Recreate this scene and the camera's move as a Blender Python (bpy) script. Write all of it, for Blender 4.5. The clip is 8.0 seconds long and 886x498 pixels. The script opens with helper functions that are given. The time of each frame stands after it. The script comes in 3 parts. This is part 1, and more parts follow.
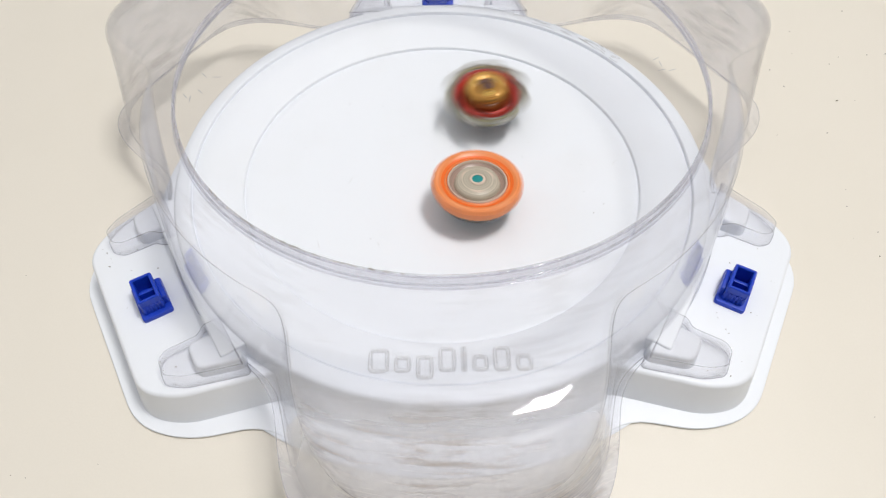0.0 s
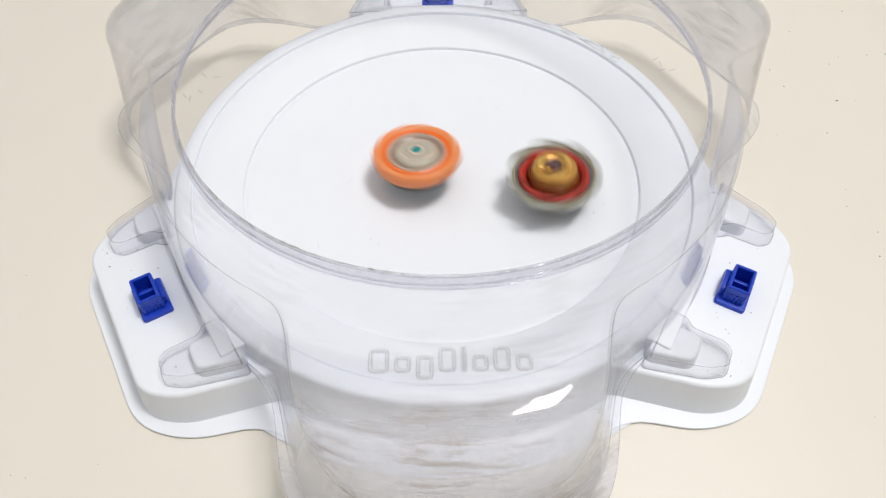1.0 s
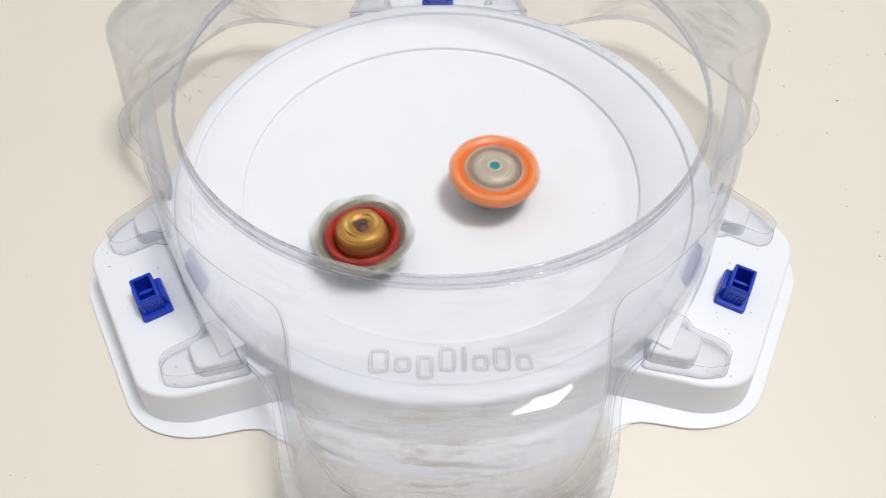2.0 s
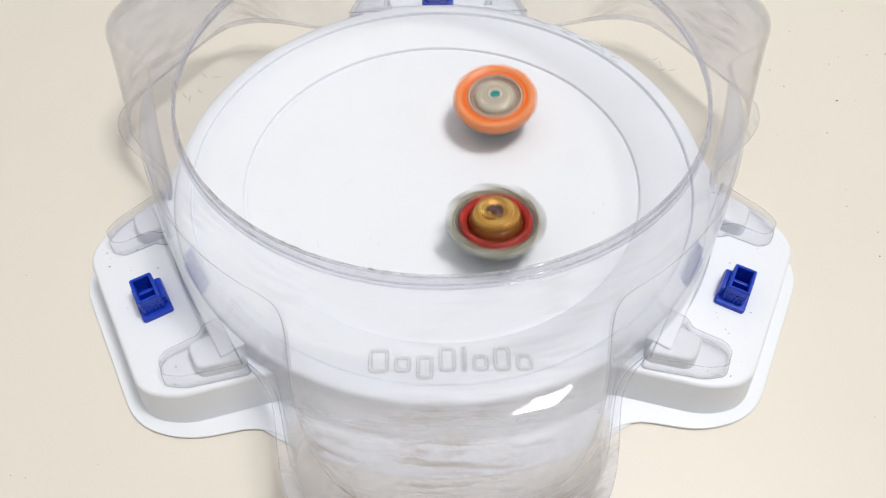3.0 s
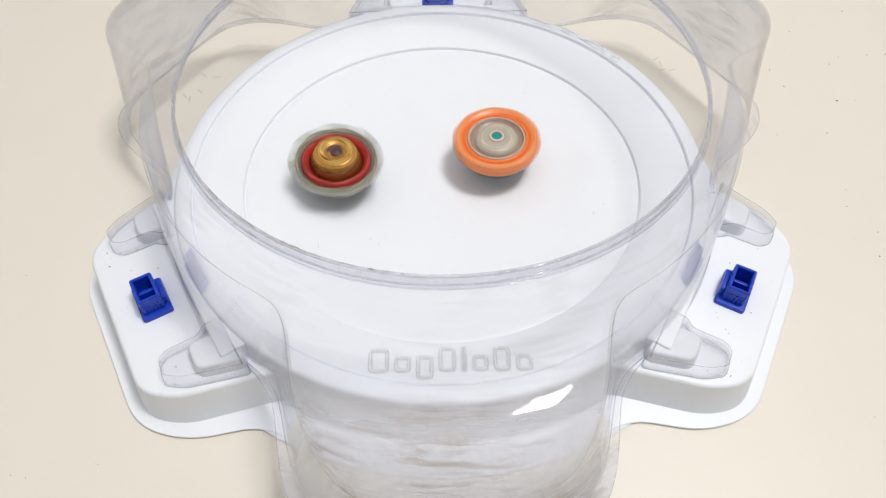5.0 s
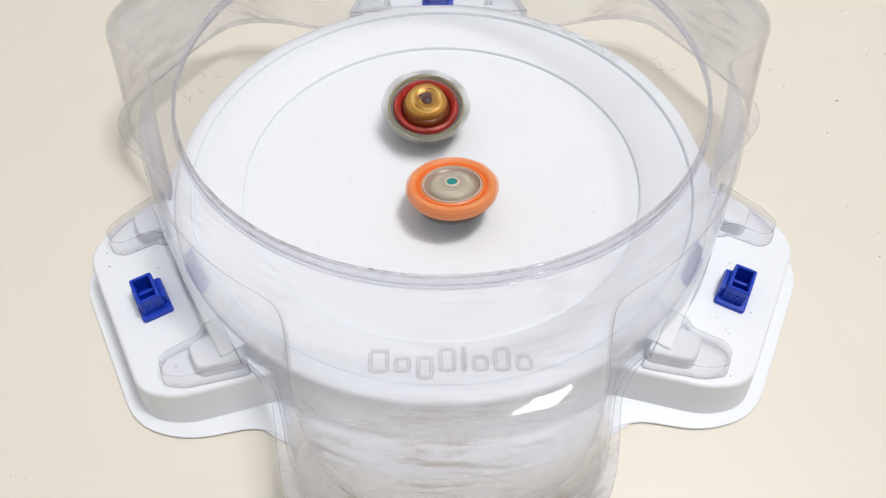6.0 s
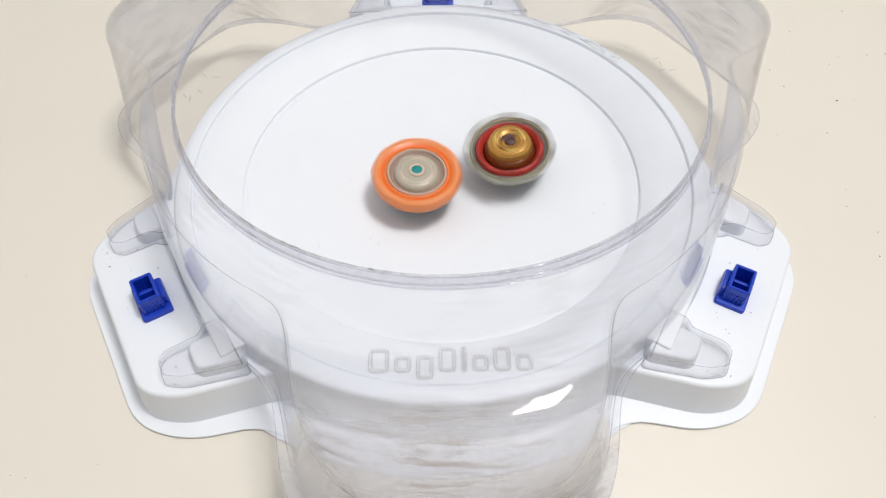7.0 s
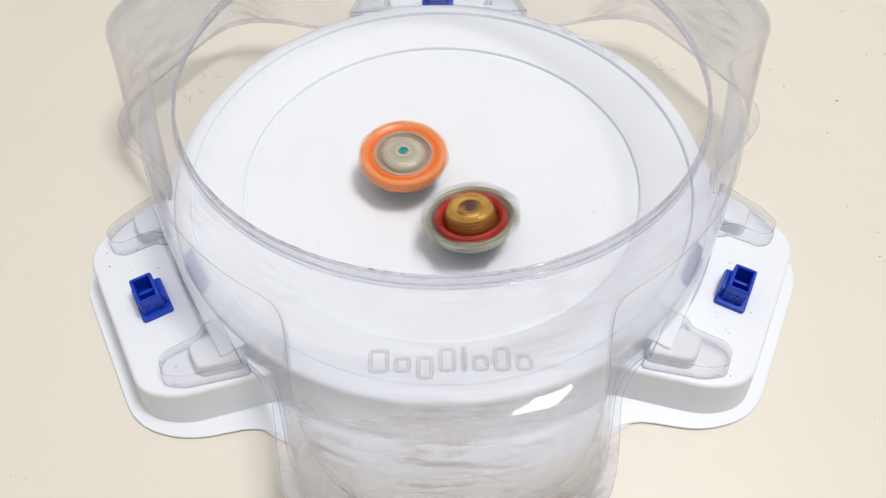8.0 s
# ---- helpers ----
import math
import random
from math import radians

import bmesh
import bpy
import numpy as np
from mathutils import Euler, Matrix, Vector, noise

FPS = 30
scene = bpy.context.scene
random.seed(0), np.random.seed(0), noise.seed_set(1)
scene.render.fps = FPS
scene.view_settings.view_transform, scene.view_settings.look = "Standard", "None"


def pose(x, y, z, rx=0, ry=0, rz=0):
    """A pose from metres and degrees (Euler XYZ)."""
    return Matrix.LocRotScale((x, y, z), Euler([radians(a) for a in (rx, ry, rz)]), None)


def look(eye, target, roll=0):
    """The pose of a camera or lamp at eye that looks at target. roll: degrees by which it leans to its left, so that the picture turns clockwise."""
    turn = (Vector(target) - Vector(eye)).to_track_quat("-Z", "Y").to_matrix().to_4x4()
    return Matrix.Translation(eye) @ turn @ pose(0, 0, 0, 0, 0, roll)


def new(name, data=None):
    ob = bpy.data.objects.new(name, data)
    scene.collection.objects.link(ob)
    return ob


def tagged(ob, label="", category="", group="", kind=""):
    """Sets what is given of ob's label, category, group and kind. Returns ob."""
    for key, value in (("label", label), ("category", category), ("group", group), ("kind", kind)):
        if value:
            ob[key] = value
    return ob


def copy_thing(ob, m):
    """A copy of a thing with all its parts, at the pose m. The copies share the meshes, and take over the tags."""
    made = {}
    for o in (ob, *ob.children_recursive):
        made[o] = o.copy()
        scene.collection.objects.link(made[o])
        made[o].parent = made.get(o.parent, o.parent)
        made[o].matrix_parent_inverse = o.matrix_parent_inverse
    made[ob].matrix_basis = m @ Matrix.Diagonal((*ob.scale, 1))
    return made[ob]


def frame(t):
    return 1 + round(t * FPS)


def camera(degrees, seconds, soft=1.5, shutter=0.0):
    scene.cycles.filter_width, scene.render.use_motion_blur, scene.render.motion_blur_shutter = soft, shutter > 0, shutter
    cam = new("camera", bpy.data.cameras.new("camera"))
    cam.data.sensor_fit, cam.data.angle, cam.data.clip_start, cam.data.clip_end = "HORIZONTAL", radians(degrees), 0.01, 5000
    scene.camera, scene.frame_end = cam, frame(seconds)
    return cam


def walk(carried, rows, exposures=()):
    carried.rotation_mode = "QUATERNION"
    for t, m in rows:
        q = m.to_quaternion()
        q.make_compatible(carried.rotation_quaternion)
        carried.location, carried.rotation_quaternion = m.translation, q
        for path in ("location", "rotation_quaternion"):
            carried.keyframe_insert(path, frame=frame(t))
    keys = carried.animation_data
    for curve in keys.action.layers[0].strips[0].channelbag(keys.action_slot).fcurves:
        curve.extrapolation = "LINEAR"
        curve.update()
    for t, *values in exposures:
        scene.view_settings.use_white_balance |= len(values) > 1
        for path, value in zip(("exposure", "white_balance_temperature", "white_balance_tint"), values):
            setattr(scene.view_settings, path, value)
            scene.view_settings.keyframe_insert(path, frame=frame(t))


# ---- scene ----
# A spinning-top stadium on a cream floor, seen by a phone that stands still.
cam = camera(65.7, 8.0, soft=1.2, shutter=0.5)
EYE = Vector((-0.005, -0.2645, 0.3079))
YAW, PITCH, ROLL = radians(1.24), radians(-53.436), 0.18
AIM = EYE + Vector((math.sin(YAW) * math.cos(PITCH), math.cos(YAW) * math.cos(PITCH), math.sin(PITCH)))
walk(cam, [(0.0, look(EYE, AIM, ROLL)), (8.0, look(EYE, AIM, ROLL))])
scene.cycles.transparent_max_bounces = 24

# ---- light ----
scene.view_settings.exposure = 0.0
world = bpy.data.worlds.new("room_air")
world.use_nodes = True
world.node_tree.nodes["Background"].inputs[0].default_value = (0.95, 0.97, 1.0, 1)
world.node_tree.nodes["Background"].inputs[1].default_value = 0.3
scene.world = world


def area_lamp(name, eye, target, size_x, size_y, watts, colour):
    data = bpy.data.lights.new(name, "AREA")
    data.shape, data.size, data.size_y, data.energy, data.color = "RECTANGLE", size_x, size_y, watts, colour
    ob = new(name, data)
    ob.matrix_world = look(eye, target)
    return ob


area_lamp("ceiling_panel_lamp", (0.68, -0.04, 2.35), (0, 0, 0), 0.36, 0.46, 34, (1.0, 0.985, 0.965))
# added fill from the west; that wall has no window
area_lamp("west_fill_lamp", (-1.9, 0.6, 1.5), (0, 0, 0.4), 1.2, 1.2, 1.8, (0.9, 0.95, 1.0))
# broad unseen fill added overhead to lift the shade all round
area_lamp("overhead_fill_lamp", (0, 0.2, 2.45), (0, 0.2, 0), 3.2, 3.2, 20.0, (0.95, 0.97, 1.0))


# ---- materials ----
def material(name, colour, rough=0.5, metal=0.0, grain=0.0, grain_scale=400.0, stain=None, stain_scale=20.0,
             stain_amount=0.0, bump=0.0, coat=0.0, streak=None, rings=0.0):
    """A principled surface with fine grain, larger stains and a fine relief, in metres of the thing's own space."""
    m = bpy.data.materials.new(name)
    m.use_nodes = True
    nt = m.node_tree
    b = nt.nodes["Principled BSDF"]
    b.inputs["Base Color"].default_value = (*colour, 1)
    b.inputs["Roughness"].default_value = rough
    b.inputs["Metallic"].default_value = metal
    b.inputs["Coat Weight"].default_value = coat
    co = nt.nodes.new("ShaderNodeTexCoord")
    mp = nt.nodes.new("ShaderNodeMapping")
    if streak:
        mp.inputs["Scale"].default_value = streak
    nt.links.new(co.outputs["Object"], mp.inputs["Vector"])
    fine = nt.nodes.new("ShaderNodeTexNoise")
    fine.inputs["Scale"].default_value, fine.inputs["Detail"].default_value = grain_scale, 4
    big = nt.nodes.new("ShaderNodeTexNoise")
    big.inputs["Scale"].default_value, big.inputs["Detail"].default_value = stain_scale, 6
    for n in (fine, big):
        nt.links.new(mp.outputs["Vector"], n.inputs["Vector"])
    last = None
    if grain:
        mix = nt.nodes.new("ShaderNodeMix")
        mix.data_type = "RGBA"
        mix.inputs[6].default_value = (*[c * (1 - grain) for c in colour], 1)
        mix.inputs[7].default_value = (*[min(1, c * (1 + grain)) for c in colour], 1)
        nt.links.new(fine.outputs["Fac"], mix.inputs[0])
        last = mix.outputs[2]
    if stain:
        ramp = nt.nodes.new("ShaderNodeMapRange")
        ramp.inputs["From Min"].default_value, ramp.inputs["From Max"].default_value = 0.52, 0.75
        ramp.inputs["To Max"].default_value = stain_amount
        nt.links.new(big.outputs["Fac"], ramp.inputs["Value"])
        mix = nt.nodes.new("ShaderNodeMix")
        mix.data_type = "RGBA"
        mix.inputs[6].default_value, mix.inputs[7].default_value = (*colour, 1), (*stain, 1)
        if last:
            nt.links.new(last, mix.inputs[6])
        nt.links.new(ramp.outputs[0], mix.inputs[0])
        last = mix.outputs[2]
    if rings:
        # fine turned rings round the axis
        flat = nt.nodes.new("ShaderNodeVectorMath")
        flat.operation = "MULTIPLY"
        flat.inputs[1].default_value = (1, 1, 0)
        nt.links.new(co.outputs["Object"], flat.inputs[0])
        span = nt.nodes.new("ShaderNodeVectorMath")
        span.operation = "LENGTH"
        nt.links.new(flat.outputs[0], span.inputs[0])
        split = nt.nodes.new("ShaderNodeSeparateXYZ")
        nt.links.new(co.outputs["Object"], split.inputs[0])
        both = nt.nodes.new("ShaderNodeCombineXYZ")
        nt.links.new(span.outputs["Value"], both.inputs[0])
        nt.links.new(split.outputs["Z"], both.inputs[1])
        turned = nt.nodes.new("ShaderNodeTexNoise")
        turned.inputs["Scale"].default_value, turned.inputs["Detail"].default_value = 1300, 4
        nt.links.new(both.outputs[0], turned.inputs["Vector"])
        depth = nt.nodes.new("ShaderNodeMapRange")
        depth.inputs["From Min"].default_value, depth.inputs["From Max"].default_value = 0.3, 0.7
        depth.inputs["To Min"].default_value, depth.inputs["To Max"].default_value = 1 - rings, 1 + 0.7 * rings
        nt.links.new(turned.outputs["Fac"], depth.inputs["Value"])
        mix = nt.nodes.new("ShaderNodeVectorMath")
        mix.operation = "SCALE"
        mix.inputs[0].default_value = colour
        if last:
            nt.links.new(last, mix.inputs[0])
        nt.links.new(depth.outputs[0], mix.inputs["Scale"])
        last = mix.outputs[0]
    if last:
        nt.links.new(last, b.inputs["Base Color"])
    if bump:
        bn = nt.nodes.new("ShaderNodeBump")
        bn.inputs["Strength"].default_value, bn.inputs["Distance"].default_value = bump, 0.0004
        nt.links.new(fine.outputs["Fac"], bn.inputs["Height"])
        nt.links.new(bn.outputs["Normal"], b.inputs["Normal"])
    return m


def clear_plastic(name, haze, scuff, streak, low_dirt=0.0, shine_low=0.035, tint=(0.980, 0.979, 0.986), scuff_colour=(0.52, 0.45, 0.385)):
    """Thin clear plastic: it lets light straight through, shines by its angle, and carries a milky haze, hair scratches
    and smudges, the most where the tops strike it low down."""
    m = bpy.data.materials.new(name)
    m.use_nodes = True
    nt = m.node_tree
    nt.nodes.remove(nt.nodes["Principled BSDF"])
    out = nt.nodes["Material Output"]

    def node(kind, **values):
        n = nt.nodes.new(kind)
        for key, value in values.items():
            n.inputs[key.replace("_", " ").title()].default_value = value
        return n

    def math_node(op, a, b, clamp=False):
        n = nt.nodes.new("ShaderNodeMath")
        n.operation, n.use_clamp = op, clamp
        for i, x in enumerate((a, b)):
            if isinstance(x, (int, float)):
                n.inputs[i].default_value = x
            else:
                nt.links.new(x, n.inputs[i])
        return n.outputs[0]

    def band(x, lo, hi, to_lo=0.0, to_hi=1.0):
        n = node("ShaderNodeMapRange", from_min=lo, from_max=hi, to_min=to_lo, to_max=to_hi)
        nt.links.new(x, n.inputs["Value"])
        return n.outputs[0]

    co = nt.nodes.new("ShaderNodeTexCoord")

    # round the wall and down it, so that wipes and strikes run level
    spl = nt.nodes.new("ShaderNodeSeparateXYZ")
    nt.links.new(co.outputs["Object"], spl.inputs[0])
    flat = nt.nodes.new("ShaderNodeVectorMath")
    flat.operation = "MULTIPLY"
    flat.inputs[1].default_value = (1, 1, 0)
    nt.links.new(co.outputs["Object"], flat.inputs[0])
    span = nt.nodes.new("ShaderNodeVectorMath")
    span.operation = "LENGTH"
    nt.links.new(flat.outputs[0], span.inputs[0])
    turn = math_node("ARCTAN2", spl.outputs["X"], math_node("MULTIPLY", spl.outputs["Y"], -1.0))
    around = nt.nodes.new("ShaderNodeCombineXYZ")
    nt.links.new(math_node("MULTIPLY", turn, 0.17 * streak[0]), around.inputs[0])
    nt.links.new(math_node("MULTIPLY", math_node("SUBTRACT", span.outputs["Value"], spl.outputs["Z"]), streak[2]), around.inputs[1])

    def noise_of(vector, scale, detail, distortion=0.0):
        n = node("ShaderNodeTexNoise", scale=scale, detail=detail, distortion=distortion)
        nt.links.new(vector, n.inputs["Vector"])
        return n.outputs["Fac"]

    streaks = noise_of(around.outputs[0], 60, 9, 0.5)
    patches = noise_of(co.outputs["Object"], 20, 4)
    hairs = noise_of(around.outputs[0], 230, 3, 0.8)
    split = nt.nodes.new("ShaderNodeSeparateXYZ")
    nt.links.new(co.outputs["Object"], split.inputs[0])
    low = band(span.outputs["Value"], 0.168, 0.183)
    smudge = math_node("MULTIPLY", streaks, patches)
    smudge = band(smudge, 0.25, 0.42)
    hair = math_node("MULTIPLY", band(hairs, 0.62, 0.72), band(patches, 0.48, 0.60))
    marks = math_node("MAXIMUM", smudge, hair)
    front = band(split.outputs["Y"], 0.0, -0.14, 0.22, 1.0)
    more = math_node("MULTIPLY", math_node("MULTIPLY", low, front), low_dirt)
    amount = math_node("MULTIPLY", marks, math_node("ADD", more, scuff))
    milky = math_node("ADD", amount, math_node("ADD", math_node("MULTIPLY", more, 0.5), haze), True)
    clear = nt.nodes.new("ShaderNodeBsdfTransparent")
    clear.inputs[0].default_value = (*tint, 1)
    milk, milk_through, both = nt.nodes.new("ShaderNodeBsdfDiffuse"), nt.nodes.new("ShaderNodeBsdfTranslucent"), nt.nodes.new("ShaderNodeMixShader")
    dirt = nt.nodes.new("ShaderNodeMix")
    dirt.data_type = "RGBA"
    dirt.inputs[6].default_value, dirt.inputs[7].default_value = (0.86, 0.855, 0.885, 1), (*scuff_colour, 1)
    nt.links.new(marks, dirt.inputs[0])
    nt.links.new(dirt.outputs[2], milk.inputs[0])
    nt.links.new(dirt.outputs[2], milk_through.inputs[0])
    both.inputs[0].default_value = 0.45
    nt.links.new(milk.outputs[0], both.inputs[1])
    nt.links.new(milk_through.outputs[0], both.inputs[2])
    base = nt.nodes.new("ShaderNodeMixShader")
    nt.links.new(milky, base.inputs[0])
    nt.links.new(clear.outputs[0], base.inputs[1])
    nt.links.new(both.outputs[0], base.inputs[2])
    facing = nt.nodes.new("ShaderNodeLayerWeight")
    facing.inputs["Blend"].default_value = 0.5
    shine = band(math_node("POWER", facing.outputs["Facing"], 4.5), 0, 1, shine_low, 0.55)
    gloss = nt.nodes.new("ShaderNodeBsdfGlossy")
    gloss.inputs["Roughness"].default_value = 0.05
    top = nt.nodes.new("ShaderNodeMixShader")
    nt.links.new(shine, top.inputs[0])
    nt.links.new(base.outputs[0], top.inputs[1])
    nt.links.new(gloss.outputs[0], top.inputs[2])
    nt.links.new(top.outputs[0], out.inputs["Surface"])
    return m


CREAM = material("cream_floor", (0.785, 0.735, 0.65), 0.42, grain=0.02, grain_scale=900, stain=(0.74, 0.69, 0.60), stain_scale=7, stain_amount=0.35, bump=0.08)
PAINT = material("wall_paint", (0.60, 0.60, 0.60), 0.8, grain=0.03, grain_scale=300, bump=0.1)
WHITE = material("white_plastic", (0.842, 0.868, 0.918), 0.45, grain=0.008, grain_scale=1500, stain=(0.72, 0.71, 0.69), stain_scale=22, stain_amount=0.12, bump=0.03)
CLEAR = clear_plastic("clear_plastic", 0.024, 0.05, (0.8, 0.8, 7.0), low_dirt=0.8, tint=(0.981, 0.9815, 0.992))
MARK_CLEAR = clear_plastic("clear_mark_plastic", 0.04, 0.03, (1, 1, 1), shine_low=0.3)
TAB_CLEAR = clear_plastic("clear_tab_plastic", 0.018, 0.03, (1, 1, 1))
# worn milky grey; also puts the rim's bright and dark edge lines into colour
LIP = clear_plastic("clear_lip_plastic", 0.22, 0.07, (9, 9, 9), tint=(0.95, 0.95, 0.965), scuff_colour=(0.50, 0.50, 0.53))
RIM = clear_plastic("clear_rim_plastic", 0.06, 0.03, (1, 1, 1), tint=(0.925, 0.925, 0.952))
# grey put into thin added beads, in place of refraction at bends and edges
EDGE_LINE = clear_plastic("edge_line_grey", 0.16, 0.06, (6, 6, 6), tint=(0.925, 0.925, 0.94), scuff_colour=(0.45, 0.43, 0.42))
BLUE = material("blue_plastic", (0.004, 0.045, 0.50), 0.4, grain=0.12, grain_scale=900, bump=0.05)
ORANGE = material("orange_plastic", (0.86, 0.265, 0.08), 0.36, grain=0.06, grain_scale=300, rings=0.2)
PALE_ORANGE = material("pale_orange_plastic", (0.88, 0.34, 0.15), 0.36, rings=0.1)
ORANGE_DEEP = material("deep_orange_plastic", (0.86, 0.15, 0.012), 0.4, rings=0.15)
BEIGE = material("beige_plastic", (0.50, 0.44, 0.35), 0.38, grain=0.06, grain_scale=250, rings=0.26)
BROWN = material("brown_plastic", (0.42, 0.29, 0.235), 0.3, rings=0.3)
PALE = material("pale_rim_plastic", (0.68, 0.54, 0.44), 0.3, rings=0.15)
TEAL = material("teal_plastic", (0.012, 0.25, 0.25), 0.35, grain=0.3, grain_scale=700)
DARK_STEEL = material("dark_steel", (0.20, 0.20, 0.19), 0.35, metal=0.3, rings=0.5)
CHARCOAL = material("charcoal_plastic", (0.16, 0.155, 0.15), 0.45, rings=0.4)
TIP_GREY = material("pale_grey_plastic", (0.42, 0.43, 0.41), 0.4, rings=0.25)
OLIVE = material("olive_plastic", (0.36, 0.335, 0.19), 0.36, rings=0.5)
ASH = material("ash_grey_plastic", (0.45, 0.45, 0.41), 0.42, grain=0.15, grain_scale=250, rings=0.45)
RED = material("red_plastic", (0.56, 0.045, 0.032), 0.30, rings=0.5, coat=0.2)
DARK_RED = material("dark_red_plastic", (0.14, 0.014, 0.008), 0.3, rings=0.4, coat=0.3)
GOLD = material("gold_plastic", (0.52, 0.26, 0.05), 0.36, metal=0.35, rings=0.8, coat=0.15)
PALE_GOLD = material("pale_gold_plastic", (0.68, 0.42, 0.10), 0.34, metal=0.25, rings=0.4)
AMBER = material("amber_plastic", (0.26, 0.075, 0.012), 0.34, rings=0.5, coat=0.25)
PLUM = material("plum_plastic", (0.09, 0.035, 0.035), 0.55, grain=0.4, grain_scale=500, rings=0.4)
CRUMB = material("dark_crumbs", (0.16, 0.13, 0.10), 0.8, grain=0.3)
SCRATCH = material("dark_scratch", (0.30, 0.28, 0.26), 0.6, grain=0.3, grain_scale=2000)
PENCIL = material("grey_scratch", (0.50, 0.49, 0.48), 0.6, grain=0.3, grain_scale=2000)


# ---- building tools ----
def link(name, bm, mat, smooth=True, angle=35):
    bmesh.ops.recalc_face_normals(bm, faces=bm.faces)
    me = bpy.data.meshes.new(name)
    for f in bm.faces:
        f.smooth = smooth
    if smooth:
        for e in bm.edges:
            if len(e.link_faces) == 2 and e.calc_face_angle(0) > radians(angle):
                e.smooth = False
    bm.to_mesh(me)
    bm.free()
    me.materials.append(mat)
    return new(name, me)


def part(name, bm, mat, parent, label="", smooth=True, angle=35):
    ob = link(name, bm, mat, smooth, angle)
    ob.parent = parent
    return tagged(ob, label)


def grid_faces(bm, rings, closed_u=True, closed_v=False):
    """Skins rings of points: rings[i][j], round j when closed_u, round i when closed_v."""
    vs = [[bm.verts.new(p) for p in ring] for ring in rings]
    n, m = len(vs), len(vs[0])
    for i in range(n if closed_v else n - 1):
        for j in range(m if closed_u else m - 1):
            a, b = vs[i], vs[(i + 1) % n]
            bm.faces.new((a[j], a[(j + 1) % m], b[(j + 1) % m], b[j]))
    return vs


def lathe(profile, steps=96, closed=False, wobble=None):
    """Turns (r, z) points round the z axis; r = 0 closes to a point. wobble(angle, r, z) gives a new radius."""
    bm = bmesh.new()
    rings = []
    for r, z in profile:
        ring = []
        for k in range(steps):
            a = 2 * math.pi * k / steps
            rr = wobble(a, r, z) if wobble else r
            ring.append((rr * math.cos(a), rr * math.sin(a), z))
        rings.append(ring)
    grid_faces(bm, rings, True, closed)
    bmesh.ops.remove_doubles(bm, verts=bm.verts, dist=1e-6)
    return bm


def rounded(outline, radius, steps=5):
    """Rounds the corners of a closed plan outline."""
    pts = []
    n = len(outline)
    for i in range(n):
        p, a, b = Vector(outline[i]), Vector(outline[i - 1]), Vector(outline[(i + 1) % n])
        r = radius[i] if isinstance(radius, (list, tuple)) else radius
        u, v = (a - p), (b - p)
        cut = min(r, 0.49 * u.length, 0.49 * v.length)
        s, e = p + u.normalized() * cut, p + v.normalized() * cut
        for k in range(steps + 1):
            t = k / steps
            pts.append((1 - t) ** 2 * s + 2 * t * (1 - t) * p + t * t * e)
    return pts


def inset(pts, d):
    """Moves a counter-clockwise outline inwards by d."""
    n, res = len(pts), []
    for i in range(n):
        t = (pts[(i + 1) % n] - pts[i - 1])
        t = t.normalized() if t.length > 1e-9 else Vector((1, 0))
        res.append(pts[i] + Vector((-t.y, t.x)) * d)
    return res


def block(outline, z0, z1, bevel, draft=0.0, cap_bottom=False):
    """An upright solid on a rounded outline, its top edge rounded and its sides leaning in by draft."""
    bm = bmesh.new()
    levels = [(z0, -draft), (z1 - bevel, 0.0)]
    for k in range(1, 5):
        a = k / 4 * math.pi / 2
        levels.append((z1 - bevel + bevel * math.sin(a), bevel * (1 - math.cos(a))))
    vs = grid_faces(bm, [[(*p, z) for p in inset(outline, d)] for z, d in levels])
    bm.faces.new(vs[-1])
    if cap_bottom:
        bm.faces.new(list(reversed(vs[0])))
    return bm


def spun(bm, degrees):
    bmesh.ops.rotate(bm, verts=bm.verts, cent=(0, 0, 0), matrix=Matrix.Rotation(radians(degrees), 3, "Z"))
    return bm


def smoothstep(a, b, x):
    t = min(1.0, max(0.0, (x - a) / (b - a)))
    return t * t * (3 - 2 * t)


def through_knots(knots, x):
    """A smooth curve through (x, y) knots."""
    if x <= knots[0][0]:
        return knots[0][1]
    for (x0, y0), (x1, y1) in zip(knots, knots[1:]):
        if x <= x1:
            return y0 + (y1 - y0) * (x - x0) / (x1 - x0)
    return knots[-1][1]


# ---- the room ----
def slab(name, x0, x1, y0, y1, z0, z1, mat, label):
    bm = bmesh.new()
    bmesh.ops.create_cube(bm, size=1)
    for v in bm.verts:
        v.co = Vector((x0 if v.co.x < 0 else x1, y0 if v.co.y < 0 else y1, z0 if v.co.z < 0 else z1))
    return tagged(link(name, bm, mat, smooth=False), label, kind="structure")


slab("floor", -2.2, 2.2, -2.2, 2.2, -0.1, 0, CREAM, "smooth cream floor with a few dark crumbs")
slab("wall_north", -2.2, 2.2, 2.2, 2.3, 0, 2.5, PAINT, "plain off-white painted wall")
slab("wall_south", -2.2, 2.2, -2.3, -2.2, 0, 2.5, PAINT, "plain off-white painted wall")
slab("wall_east", 2.2, 2.3, -2.2, 2.2, 0, 2.5, PAINT, "plain off-white painted wall")
slab("wall_west", -2.3, -2.2, -2.2, 2.2, 0, 2.5, PAINT, "plain off-white painted wall")
slab("ceiling", -2.3, 2.3, -2.3, 2.3, 2.5, 2.6, PAINT, "plain off-white ceiling")

# ---- the white stadium base ----
GROOVE_R, RIDGE_R, EDGE_R = 0.1092, 0.135, 0.1439
